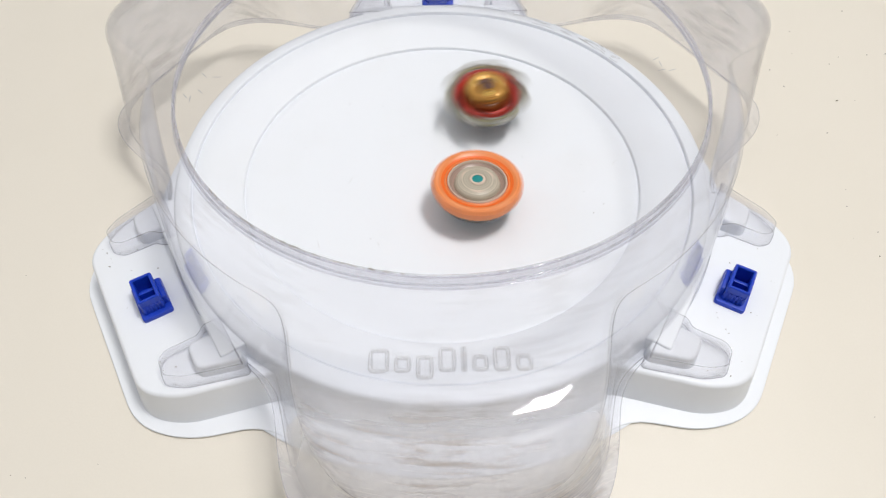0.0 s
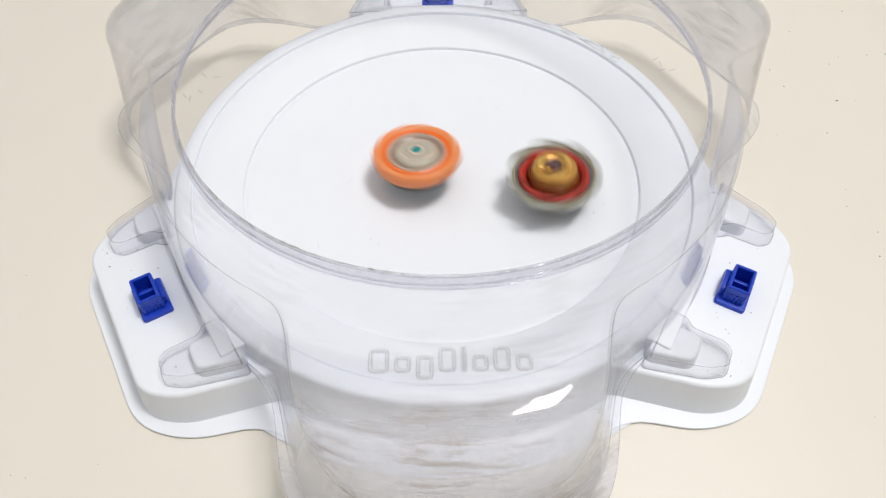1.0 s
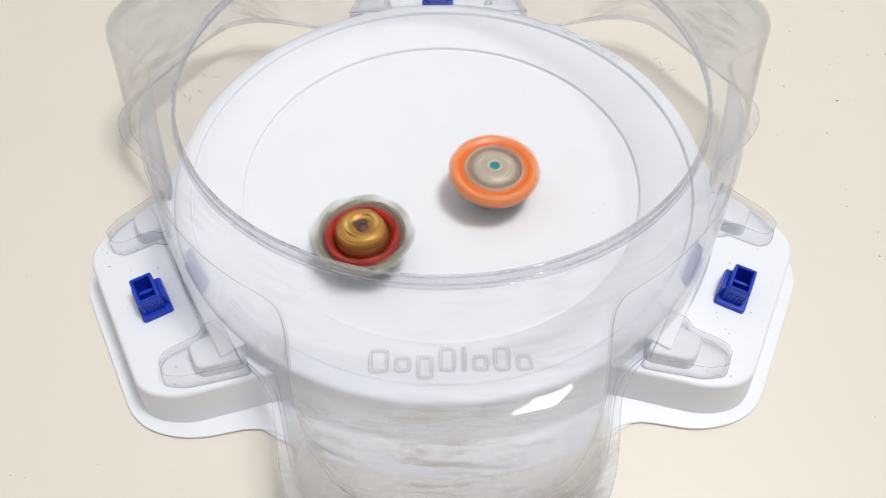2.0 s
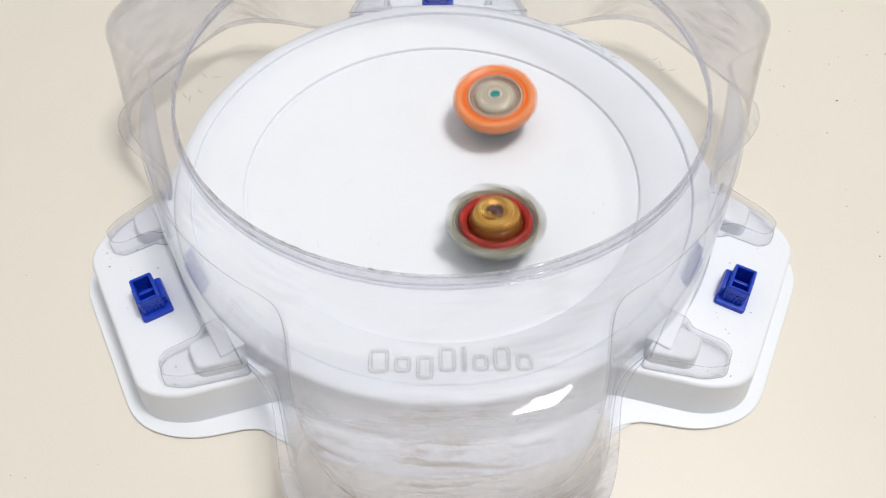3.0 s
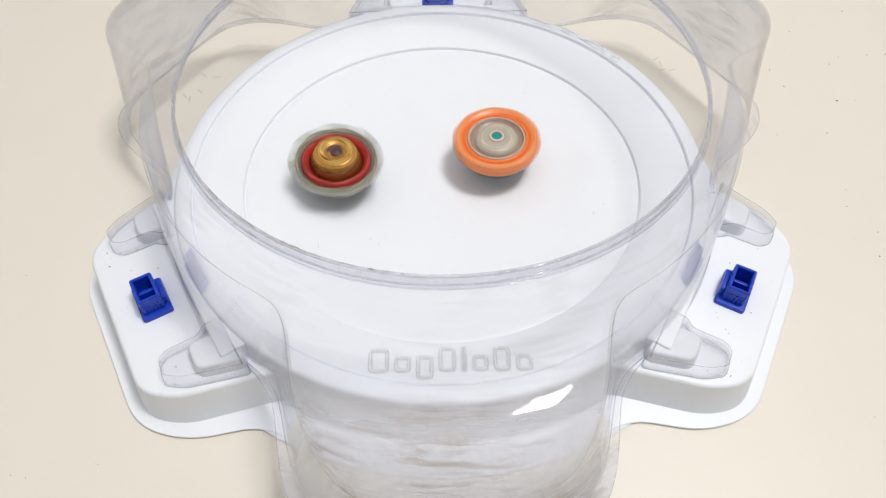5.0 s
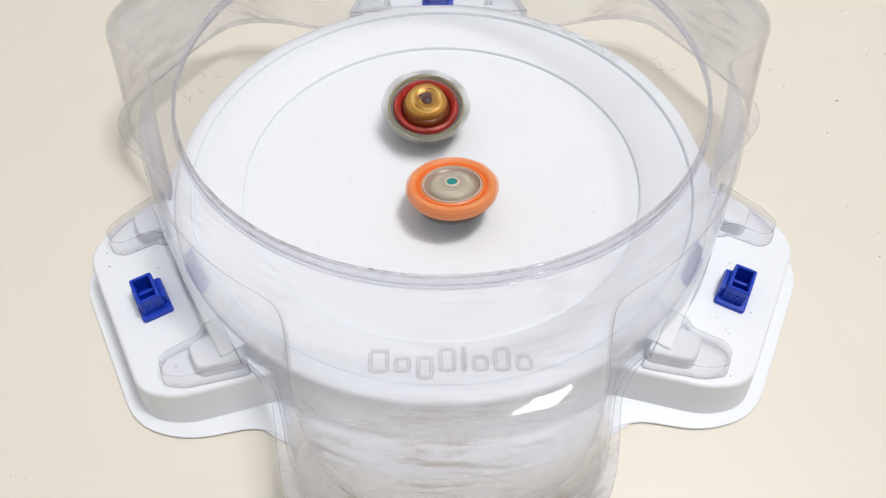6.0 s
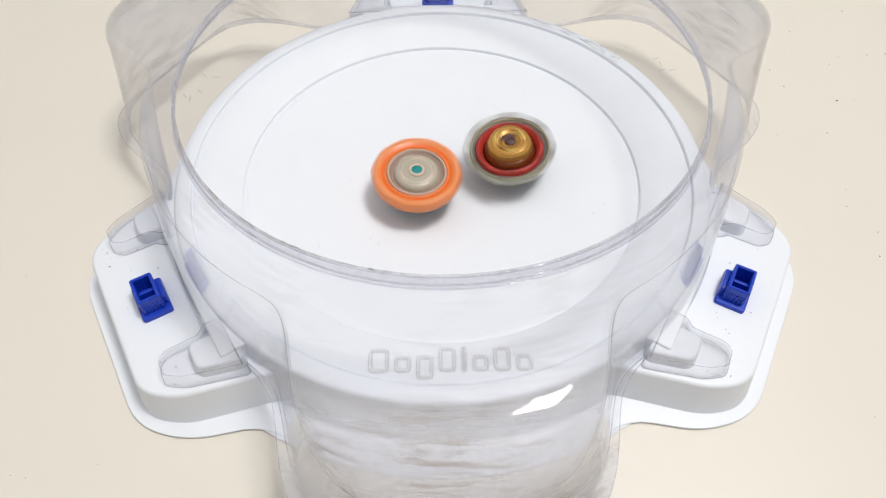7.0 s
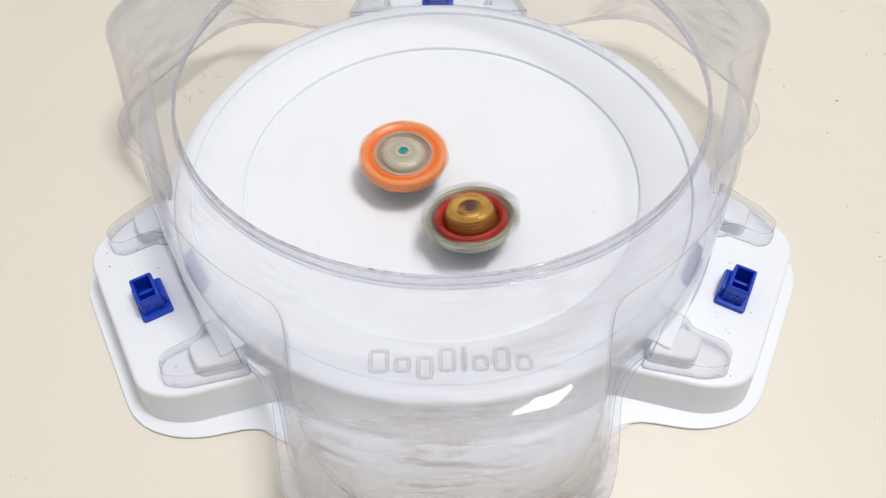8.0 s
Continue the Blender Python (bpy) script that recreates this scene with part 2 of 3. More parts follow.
BOWL_Z, GROOVE_Z, RIDGE_Z = 0.013, 0.0241, 0.0338
WING_Z = 0.023


def bowl_z(r):
    return BOWL_Z + (GROOVE_Z - BOWL_Z) * (r / GROOVE_R) ** 2


base = tagged(new("toy_stadium"), "white moulded plastic stadium base with a shallow round bowl", "toy stadium")

profile = [(0.0, BOWL_Z)] + [(0.0042 * k, bowl_z(0.0042 * k)) for k in range(1, 26)]
profile += [(0.1081, bowl_z(0.1081)), (0.1086, 0.0236), (0.1089, 0.0231), (0.1093, 0.0231), (0.1095, 0.0248), (0.1098, 0.0253), (0.1102, 0.0255), (0.1105, 0.0256), (0.1109, 0.02575), (0.114, 0.0268), (0.124, 0.0302),
            (0.1335, 0.0333), (0.1341, 0.0330), (0.1345, 0.0324), (0.1350, 0.0324), (0.1352, 0.0341), (0.1355, 0.0345), (0.1359, 0.0346), (0.1364, 0.0346), (0.1385, 0.0345), (0.1424, 0.0340), (0.1435, 0.0334),
            (0.1441, 0.0322), (0.1445, 0.029), (0.1480, 0.005), (0.1490, 0.0020), (0.1510, 0.0013),
            (0.1640, 0.0014), (0.1645, 0.0010), (0.1636, 0.0), (0.1462, 0.0002), (0.1440, 0.003), (0.1425, 0.026), (0.141, 0.031), (0.138, 0.033),
            (0.135, 0.0325), (0.124, 0.0285), (0.110, 0.0238), (0.08, 0.0172), (0.04, 0.0120), (0.0, 0.0108)]
part("bowl", lathe(profile, 192), WHITE, base, angle=50)


def wing_outline(push=0.0):
    """One wing's plan, outwards along x."""
    pts = [(0.120, -0.069 - push), (0.172 + push * 0.6, -0.0555 - push), (0.1853 + push, -0.044 - push * 0.5), (0.1853 + push, 0.044 + push * 0.5),
           (0.172 + push * 0.6, 0.0555 + push), (0.120, 0.069 + push)]
    return rounded(pts, [0.004, 0.018, 0.022, 0.022, 0.018, 0.004], 7)


def wing_mesh():
    return block(wing_outline(), 0.001, WING_Z, 0.0020, draft=0.0035)


def bump_mesh(side):
    s = side
    pts = [(0.138, 0.0365 * s), (0.1585, 0.0365 * s), (0.1585, 0.0510 * s), (0.138, 0.0570 * s)]
    if s < 0:
        pts.reverse()
    return block(rounded(pts, 0.004), WING_Z - 0.001, 0.0304, 0.0016, draft=0.0012)


def shoulder_mesh():
    """The step between a wing and the bowl's rim."""
    pts = [(0.1412 * math.cos(radians(a)), 0.1412 * math.sin(radians(a))) for a in (21, 14, 7, 0, -7, -14, -21)]
    pts += [(0.1472, -0.0515), (0.1475, -0.0300), (0.1478, 0.0), (0.1475, 0.0300), (0.1472, 0.0515)]
    return block(rounded(pts, 0.0015, 4), WING_Z - 0.001, 0.0316, 0.0010, draft=0.0004)


def flange_mesh():
    return block(rounded([(0.120, -0.098), (0.134, -0.092), (0.145, -0.0765), (0.177, -0.0655), (0.195, -0.046), (0.195, 0.046), (0.177, 0.0655), (0.145, 0.0765), (0.134, 0.092), (0.120, 0.098)],
                         [0.004, 0.01, 0.014, 0.016, 0.022, 0.022, 0.016, 0.014, 0.01, 0.004], 6), 0.0, 0.0018, 0.0006, draft=-0.0012)


for turn in (90, 210, 330):
    wing = part("wing", spun(wing_mesh(), turn), WHITE, base)
    for side in (-1, 1):
        part("bump", spun(bump_mesh(side), turn), WHITE, wing)
    part("shoulder", spun(shoulder_mesh(), turn), WHITE, wing)
    part("flange", spun(flange_mesh(), turn), WHITE, base)


# ---- blue joint clips in the wings ----
def joint_clip():
    clip = tagged(new("joint_clip"), "dark blue plastic joint clip standing in the wing", "clip", "joint clips of the stadium")
    plate = rounded([(-0.0073, -0.0108), (0.0073, -0.0108), (0.0073, 0.0108), (-0.0073, 0.0108)], 0.0016)
    part("plate", block(plate, 0, 0.0024, 0.0006, cap_bottom=True), BLUE, clip)
    bm = bmesh.new()
    outer = rounded([(-0.0048, -0.0078), (0.0057, -0.0078), (0.0057, 0.0078), (-0.0048, 0.0078)], 0.0012)
    inner = inset(outer, 0.0016)
    levels = [(outer, 0.0020), (outer, 0.0118), (inset(outer, 0.0004), 0.0123), (inset(outer, 0.0012), 0.0123), (inner, 0.0118), (inner, 0.0030)]
    vs = grid_faces(bm, [[(*p, z) for p in o] for o, z in levels])
    bm.faces.new(vs[-1])
    part("socket", bm, BLUE, clip)
    shelf = rounded([(-0.0032, -0.0008), (0.0041, -0.0008), (0.0041, 0.0008), (-0.0032, 0.0008)], 0.0003)
    part("crossbar", block(shelf, 0.0028, 0.0090, 0.0003), BLUE, clip)
    step = rounded([(-0.0072, -0.0062), (-0.0046, -0.0062), (-0.0046, 0.0062), (-0.0072, 0.0062)], 0.0008)
    part("latch", block(step, 0.0020, 0.0078, 0.0006), BLUE, clip)
    for side in (-1, 1):
        for k in range(6):
            x = -0.0042 + 0.00168 * k
            rib = [(x, 0.0074), (x + 0.0008, 0.0074), (x + 0.0008, 0.0084), (x, 0.0084)]
            rib = rib if side > 0 else [(p, -q) for p, q in reversed(rib)]
            part("rib", block(rounded(rib, 0.0002, 2), 0.0020, 0.0080, 0.0003), BLUE, clip)
    return clip


def wing_pose(turn, u, v, z, extra=0):
    a = radians(turn)
    return pose(u * math.cos(a) - v * math.sin(a), u * math.sin(a) + v * math.cos(a), z, 0, 0, turn + extra)


clip = joint_clip()
clip.matrix_basis = wing_pose(210, 0.1648, 0, WING_Z)
copy_thing(clip, wing_pose(330, 0.1648, 0, WING_Z))
copy_thing(clip, wing_pose(90, 0.1648, 0, WING_Z))

# ---- the clear cover ----
TOP_KNOTS = [(0, 0.199), (6, 0.199), (10, 0.1965), (13, 0.191), (15.5, 0.184), (18, 0.175), (20.5, 0.164), (22.5, 0.154), (24.5, 0.147), (27, 0.1428), (30, 0.1418)]
SHOULDER_KNOTS = [(0, 0.037), (8, 0.036), (13, 0.029), (18, 0.016), (22, 0.008), (26, 0.0045), (30, 0.0045)]
FOOT_KNOTS = [(0, 0.1942), (6, 0.1955), (10, 0.1966), (13, 0.1962), (15.5, 0.1935), (18.5, 0.1880), (20.5, 0.1818), (22.5, 0.1755), (24.5, 0.1685), (27, 0.1600), (30, 0.1522), (34, 0.1490), (40, 0.1486)]
SKIRT_KNOTS = [(0, 0.1955), (6, 0.1968), (10, 0.1990), (13, 0.2015), (15, 0.2008), (18.2, 0.1960), (21.0, 0.1885), (25, 0.1730), (27.5, 0.163), (30, 0.1560), (34, 0.1510), (40, 0.1492)]
TURNS = [90 + 0.75 * k for k in range(480)]


def off_lobe(turn):
    """Degrees away from the middle of the nearest pocket, at 30, 150 and 270."""
    return abs((turn - 30 + 60) % 120 - 60)


def soft_knots(knots, turn):
    taps = [(0.4 * k, 1 - abs(k) / 7) for k in range(-6, 7)]
    return sum(through_knots(knots, off_lobe(turn + d)) * w for d, w in taps) / sum(w for d, w in taps)


def cover_ring(radius, z):
    return [(radius(t) * math.cos(radians(t)), radius(t) * math.sin(radians(t)), z(t) if callable(z) else z) for t in TURNS]


cover = tagged(new("stadium_cover"), "clear scuffed plastic stadium cover with three bulging pockets", "toy cover")


def top_r(t):
    return soft_knots(TOP_KNOTS, t)


def shoulder(t):
    return soft_knots(SHOULDER_KNOTS, t)


def drop(t):
    return 0.9 * shoulder(t) / (1 + 14 * shoulder(t))


def foot_r(t):
    return soft_knots(FOOT_KNOTS, t)


def skirt_r(t):
    return soft_knots(SKIRT_KNOTS, t)


def wall_r(t, s):
    """The wall at s, 0 at its top and 1 at its foot, a little fuller in the middle."""
    return top_r(t) + (foot_r(t) - top_r(t)) * (s + 0.12 * s * (1 - s))


def rim_shift(a):
    return 0.0016 * math.sin(a) + 0.0006 * math.cos(3 * (a - math.pi / 2))


def rim_r(t):
    return 0.1262 + rim_shift(radians(t))


COVER_TOP, COVER_FOOT = 0.0935, 0.0232
bm = bmesh.new()
rings = [cover_ring(lambda t: rim_r(t) + (top_r(t) - shoulder(t) - rim_r(t)) * s, COVER_TOP + 0.0003 * (1 - s)) for s in (0, 0.02, 0.3, 0.6, 0.85, 0.97, 1.0)]
for k in range(1, 16):
    a = k / 16 * math.pi / 2
    rings.append(cover_ring(lambda t: top_r(t) - shoulder(t) * (1 - math.sin(a)), lambda t: COVER_TOP - drop(t) * (1 - math.cos(a))))
for k in range(0, 11):
    s = k / 10
    rings.append(cover_ring(lambda t: wall_r(t, s), lambda t: COVER_TOP - drop(t) + (COVER_FOOT + 0.0015 - COVER_TOP + drop(t)) * s))
rings.append(cover_ring(lambda t: foot_r(t) + 0.25 * (skirt_r(t) - foot_r(t)) + 0.0002, COVER_FOOT + 0.0003))
rings.append(cover_ring(lambda t: skirt_r(t), COVER_FOOT + 0.0002))
rings.append(cover_ring(lambda t: skirt_r(t) + 0.0004, COVER_FOOT + 0.0002))
grid_faces(bm, rings)
shell = part("shell", bm, CLEAR, cover, angle=60)
solid = shell.modifiers.new("thickness", "SOLIDIFY")
solid.thickness, solid.offset = 0.0009, -1



def rim_wobble(a, r, z):
    """The upright rim sits a little back of the bowl's middle and bows out towards the wings."""
    return r + rim_shift(a)


rim = part("rim", lathe([(0.1238, 0.0984), (0.1247, 0.0986), (0.1250, 0.0965), (0.1253, 0.0948), (0.1258, 0.0941), (0.1266, 0.0938), (0.1266, 0.0929), (0.1254, 0.0931), (0.1247, 0.0940), (0.1243, 0.0960)], 192, True, rim_wobble), RIM, cover, "clear upright rim", angle=50)
ring = [(0.1243 + 0.0008 * math.cos(a), 0.0988 + 0.0006 * math.sin(a)) for a in [2 * math.pi * k / 10 for k in range(10)]]
part("bead", lathe(ring, 240, True, rim_wobble), LIP, rim, "worn bead with the rim's edge line put into its grey", angle=80)
# a bead added to draw the line that the bend shows in light
ring = [(0.1253 + 0.0005 * math.cos(a), 0.0944 + 0.0004 * math.sin(a)) for a in [2 * math.pi * k / 8 for k in range(8)]]
part("foot_line", lathe(ring, 240, True, rim_wobble), LIP, rim, "greyish bead drawing the refracted line at the rim's foot", angle=80)


def tab_outline(side):
    pts = [(0.1400, 0.0310), (0.1490, 0.0310), (0.1520, 0.0350), (0.1680, 0.0350), (0.1720, 0.0385), (0.1724, 0.0470), (0.1650, 0.0525), (0.1392, 0.0605)]
    soft = [0.001, 0.003, 0.003, 0.002, 0.002, 0.002, 0.003, 0.001]
    pts = [(u, v * side) for u, v in pts]
    return rounded(pts, soft, 6) if side > 0 else rounded(pts[::-1], soft[::-1], 6)


def bead_along(points, radius, sides=6):
    """A thin bead along a closed line of points, level with the floor."""
    bm = bmesh.new()
    rings = []
    for i, p in enumerate(points):
        t = Vector(points[(i + 1) % len(points)]) - Vector(points[i - 1])
        side = Vector((t.y, -t.x, 0))
        side = side.normalized() if side.length > 1e-9 else Vector((1, 0, 0))
        rings.append([Vector(p) + side * radius * math.cos(2 * math.pi * k / sides) + Vector((0, 0, radius * math.sin(2 * math.pi * k / sides))) for k in range(sides)])
    grid_faces(bm, rings, True, True)
    return bm


# added grey beads draw the lines that light makes at the cover's bends
part("skirt_edge_line", bead_along(cover_ring(skirt_r, COVER_FOOT + 0.0001), 0.00017), EDGE_LINE, shell, "added grey bead drawing the refracted line at the cover's edge")
part("roof_fold_line", bead_along(cover_ring(lambda t: top_r(t) + 0.0001, lambda t: COVER_TOP - drop(t)), 0.00014), EDGE_LINE, shell, "added grey bead drawing the refracted line between roof and wall")
part("foot_fold_line", bead_along(cover_ring(foot_r, COVER_FOOT + 0.0009), 0.00024), EDGE_LINE, shell, "added grey bead drawing the refracted line at the wall's foot")
for turn in (90, 210, 330):
    for side in (-1, 1):
        tab = part("tab", spun(block(tab_outline(side), WING_Z + 0.0004, 0.0318, 0.0012, draft=0.0014), turn), TAB_CLEAR, cover)
        # the tabs' refracted outlines, drawn as added grey beads
        part("tab_edge_line", spun(bead_along([(*p, WING_Z + 0.0005) for p in inset(tab_outline(side), -0.0012)], 0.00022), turn), EDGE_LINE, tab)
        part("tab_fold_line", spun(bead_along([(*p, 0.0316) for p in inset(tab_outline(side), 0.0005)], 0.00022), turn), EDGE_LINE, tab)
        solid = tab.modifiers.new("thickness", "SOLIDIFY")
        solid.thickness, solid.offset = 0.0008, -1

# the embossed maker's mark, as plain raised shapes
def embossed(x0, x1, y0, y1):
    """A rounded frame with a domed edge, or a plain domed bar where it is narrow."""
    outer = rounded([(x0, y0), (x1, y0), (x1, y1), (x0, y1)], 0.0024, 5)
    z = COVER_TOP + 0.0001
    width = min(0.0017, 0.5 * (x1 - x0) - 0.0001)
    bm = bmesh.new()
    vs = grid_faces(bm, [[(*p, z + h) for p in inset(outer, width * d)] for d, h in
                         ((0, 0.0), (0.12, 0.0005), (0.3, 0.0010), (0.5, 0.0012), (0.7, 0.0010), (0.88, 0.0005), (1.0, 0.0))])
    if width < 0.0016:
        bm.faces.new(vs[-1])
    return bm


x = -0.0285
for width, low, high in ((0.0075, 0, 0.0095), (0.0062, 0, 0.0066), (0.0064, -0.0026, 0.0066), (0.0064, 0, 0.0098), (0.0024, 0, 0.0098), (0.0060, 0, 0.0066), (0.0064, 0, 0.0098), (0.0062, 0, 0.0066)):
    part("embossed_bar", embossed(x, x + width, -0.1583 + low, -0.1583 + high), MARK_CLEAR, cover, angle=80)
    x += width + 0.0014

# ---- the spinning tops ----
def ridged(count, depth, r_from):
    """Blades round the edge: the radius falls back between them beyond r_from."""
    def f(a, r, z):
        if r < r_from:
            return r
        return r - depth * (r - r_from) / 0.004 * (0.5 + 0.5 * math.tanh(3 * math.sin(count * a)))
    return f


def arc_ridge(r0, r1, z, height, start, sweep):
    """A low rounded ridge along an arc."""
    bm = bmesh.new()
    steps = 12
    rings = []
    for i in range(steps + 1):
        a = radians(start + sweep * i / steps)
        h = height * math.sin(math.pi * min(1.0, max(0.0, (i + 0.2) / (steps + 0.4)))) ** 0.5
        rings.append([(r * math.cos(a), r * math.sin(a), zz) for r, zz in ((r0, z - 0.001), (r0, z + 0.3 * h), (0.7 * r0 + 0.3 * r1, z + h), (0.3 * r0 + 0.7 * r1, z + h), (r1, z + 0.3 * h), (r1, z - 0.001))])
    vs = grid_faces(bm, rings)
    bm.faces.new(vs[0])
    bm.faces.new(list(reversed(vs[-1])))
    return bm


def orange_top():
    top = tagged(new("spinning_top"), "orange spinning top with a beige core and teal centre", "spinning top", "battling tops")
    p = []
    p.append(part("tip", lathe([(0, 0), (0.0015225, 0.0001334), (0.002842, 0.0008004), (0.003451, 0.002668), (0.006293, 0.004002), (0.010658, 0.0050025), (0.011368, 0.0063365), (0.010658, 0.0083375), (0, 0.0083375)], 48), TIP_GREY, top, "pale grey plastic tip"))
    p.append(part("disc", lathe([(0, 0.0079), (0.0130, 0.0079), (0.0172, 0.0083), (0.0190, 0.0094), (0.0193, 0.0106), (0.0184, 0.0120), (0.0130, 0.0127), (0, 0.0127)], 72, wobble=ridged(6, 0.0010, 0.0175)), DARK_STEEL, top, "dark steel weight disc"))
    p.append(part("ring", lathe([(0.015225, 0.0135), (0.018777, 0.014), (0.02273, 0.0157), (0.02435, 0.0175), (0.02506, 0.0197), (0.02486, 0.0219), (0.02374, 0.0231), (0.021518, 0.0234), (0.0203, 0.0231), (0.019082, 0.0222), (0.017864, 0.0219), (0.016849, 0.0225), (0.01624, 0.0217), (0.015834, 0.019), (0.015225, 0.0175)], 200, True, ridged(10, 0.0030, 0.0224)), ORANGE, top))
    p.append(part("groove", lathe([(0.016544, 0.0223), (0.017458, 0.02205), (0.018574, 0.0222), (0.019386, 0.0226), (0.019386, 0.0215), (0.016544, 0.0215)], 72, True), ORANGE_DEEP, top, "deep orange sunken ring"))
    p.append(part("collar", lathe([(0.01492, 0.0185), (0.01492, 0.022), (0.015326, 0.0227), (0.015834, 0.0227), (0.01624, 0.022), (0.01624, 0.0185)], 72, True), PALE, top, "pale glossy collar"))
    p.append(part("well", lathe([(0, 0.0165), (0.011165, 0.0197), (0.013702, 0.0203), (0.015123, 0.0215), (0.015123, 0.0175), (0, 0.016)], 72), BROWN, top, "brown well"))
    p.append(part("core", lathe([(0.012789, 0.0175), (0.012687, 0.0203), (0.011875, 0.022), (0.010353, 0.0229), (0.007917, 0.0234), (0.005075, 0.0237), (0.0043645, 0.0235), (0, 0.0235)], 72, wobble=ridged(5, 0.0006, 0.0100)), BEIGE, top, "beige domed core"))
    for k in range(3):
        p.append(part("rib", arc_ridge(0.006293, 0.009744, 0.0228, 0.0006, 120 * k, 55), PALE, top, "pale raised rib on the core"))
    for k in range(5):
        p.append(part("scallop", arc_ridge(0.0203, 0.022939, 0.0227, 0.0010, 72 * k, 40), PALE_ORANGE, top, "pale orange scallop on the ring"))
    p.append(part("bezel", lathe([(0.002842, 0.0233), (0.0029435, 0.0241), (0.003654, 0.0242), (0.004263, 0.0238), (0.004263, 0.0231)], 48, True), PALE, top, "pale bezel"))
    p.append(part("centre", lathe([(0, 0.024), (0.001827, 0.024), (0.002842, 0.0238), (0.002842, 0.0231), (0, 0.0231)], 32), TEAL, top, "teal centre"))
    return top, p


def dark_top():
    top = tagged(new("spinning_top"), "red and gold spinning top with a bladed grey outer ring", "spinning top", "battling tops")
    p = []
    p.append(part("tip", lathe([(0, 0), (0.0012, 0.0002), (0.0024, 0.0010), (0.0032, 0.0030), (0.0070, 0.0043), (0.0118, 0.0055), (0.0130, 0.0068), (0.0120, 0.0085), (0, 0.0085)], 48), CHARCOAL, top, "charcoal plastic tip"))
    p.append(part("disc", lathe([(0, 0.0080), (0.0140, 0.0080), (0.0178, 0.0084), (0.0190, 0.0092), (0.0192, 0.0102), (0.0184, 0.0112), (0.0140, 0.0116), (0, 0.0116)], 96, wobble=ridged(8, 0.0012, 0.0172)), DARK_STEEL, top, "dark steel weight disc"))
    p.append(part("pale_band", lathe([(0.0150, 0.0112), (0.0190, 0.0112), (0.0200, 0.0117), (0.0203, 0.0124), (0.0194, 0.0130), (0.0150, 0.0130)], 96, True), TIP_GREY, top, "pale grey band under the blades"))
    p.append(part("olive_band", lathe([(0.0180, 0.0127), (0.0206, 0.0129), (0.0220, 0.0137), (0.0224, 0.0146), (0.0216, 0.0152), (0.0180, 0.0150)], 144, True, ridged(10, 0.0014, 0.0206)), OLIVE, top, "olive band under the blades"))
    p.append(part("outer_ring", lathe([(0.0188, 0.0148), (0.0224, 0.0152), (0.0247, 0.0164), (0.0259, 0.0184), (0.0262, 0.0203), (0.0255, 0.0210), (0.0242, 0.0202), (0.0224, 0.0186), (0.0188, 0.0170)], 240, True, ridged(7, 0.0040, 0.0216)), ASH, top, "ash grey ring of seven blades"))
    p.append(part("valley", lathe([(0.0192, 0.0165), (0.0193, 0.0177), (0.0207, 0.0181), (0.0209, 0.0165)], 96, True), CHARCOAL, top, "charcoal valley round the red ring"))
    p.append(part("olive_rim", lathe([(0.0209, 0.0170), (0.0212, 0.0191), (0.0217, 0.0195), (0.0222, 0.0191), (0.0223, 0.0172)], 96, True), OLIVE, top, "olive rim inside the blades"))
    p.append(part("red_ring", lathe([(0.0142, 0.0150), (0.0150, 0.0178), (0.0160, 0.0195), (0.0172, 0.0204), (0.0184, 0.0202), (0.0191, 0.0191), (0.0193, 0.0150)], 96, True), RED, top, "glossy red ring"))
    p.append(part("well", lathe([(0, 0.0160), (0.0110, 0.0162), (0.0138, 0.0166), (0.0151, 0.0177), (0.0151, 0.0154), (0, 0.0148)], 72), DARK_RED, top, "dark red well"))
    p.append(part("skirt", lathe([(0.0138, 0.0158), (0.0139, 0.0184), (0.0135, 0.0202), (0.0127, 0.0212), (0.0112, 0.0216), (0.0, 0.0216)], 96, wobble=ridged(6, 0.0008, 0.0112)), AMBER, top, "amber stepped skirt"))
    p.append(part("core", lathe([(0.0125, 0.0208), (0.0127, 0.0226), (0.0120, 0.0246), (0.0104, 0.0260), (0.0087, 0.0263), (0.0071, 0.0259), (0.0058, 0.0253), (0.0050, 0.0250), (0.0, 0.0248)], 96, wobble=ridged(3, 0.0009, 0.0100)), GOLD, top, "gold crowned core"))
    for k in range(3):
        p.append(part("crest", arc_ridge(0.0062, 0.0098, 0.0255, 0.0014, 120 * k, 74), PALE_GOLD, top, "pale gold crest"))
    for k in range(2):
        p.append(part("groove", arc_ridge(0.0070, 0.0078, 0.0262, 0.0006, 180 * k + 30, 50), AMBER, top, "amber groove in the crown"))
    p.append(part("emblem", arc_ridge(0.0018, 0.0052, 0.0251, 0.0010, 40, 130), PLUM, top, "plum emblem beside the centre"))
    for k in range(6):
        p.append(part("stud", arc_ridge(0.0166, 0.0184, 0.0200, 0.0007, 60 * k + 10, 24), DARK_RED, top, "dark red stud on the ring"))
    bm = lathe([(0, 0.0265), (0.0010, 0.0264), (0.0016, 0.0259), (0.0025, 0.0258), (0.0031, 0.0254), (0.0034, 0.0246), (0, 0.0246)], 40)
    bmesh.ops.translate(bm, verts=bm.verts, vec=(0.0006, 0, 0))
    p.append(part("centre", bm, PLUM, top, "dark plum centre"))
    return top, p


ORANGE_TOP, ORANGE_PARTS = orange_top()
DARK_TOP, DARK_PARTS = dark_top()


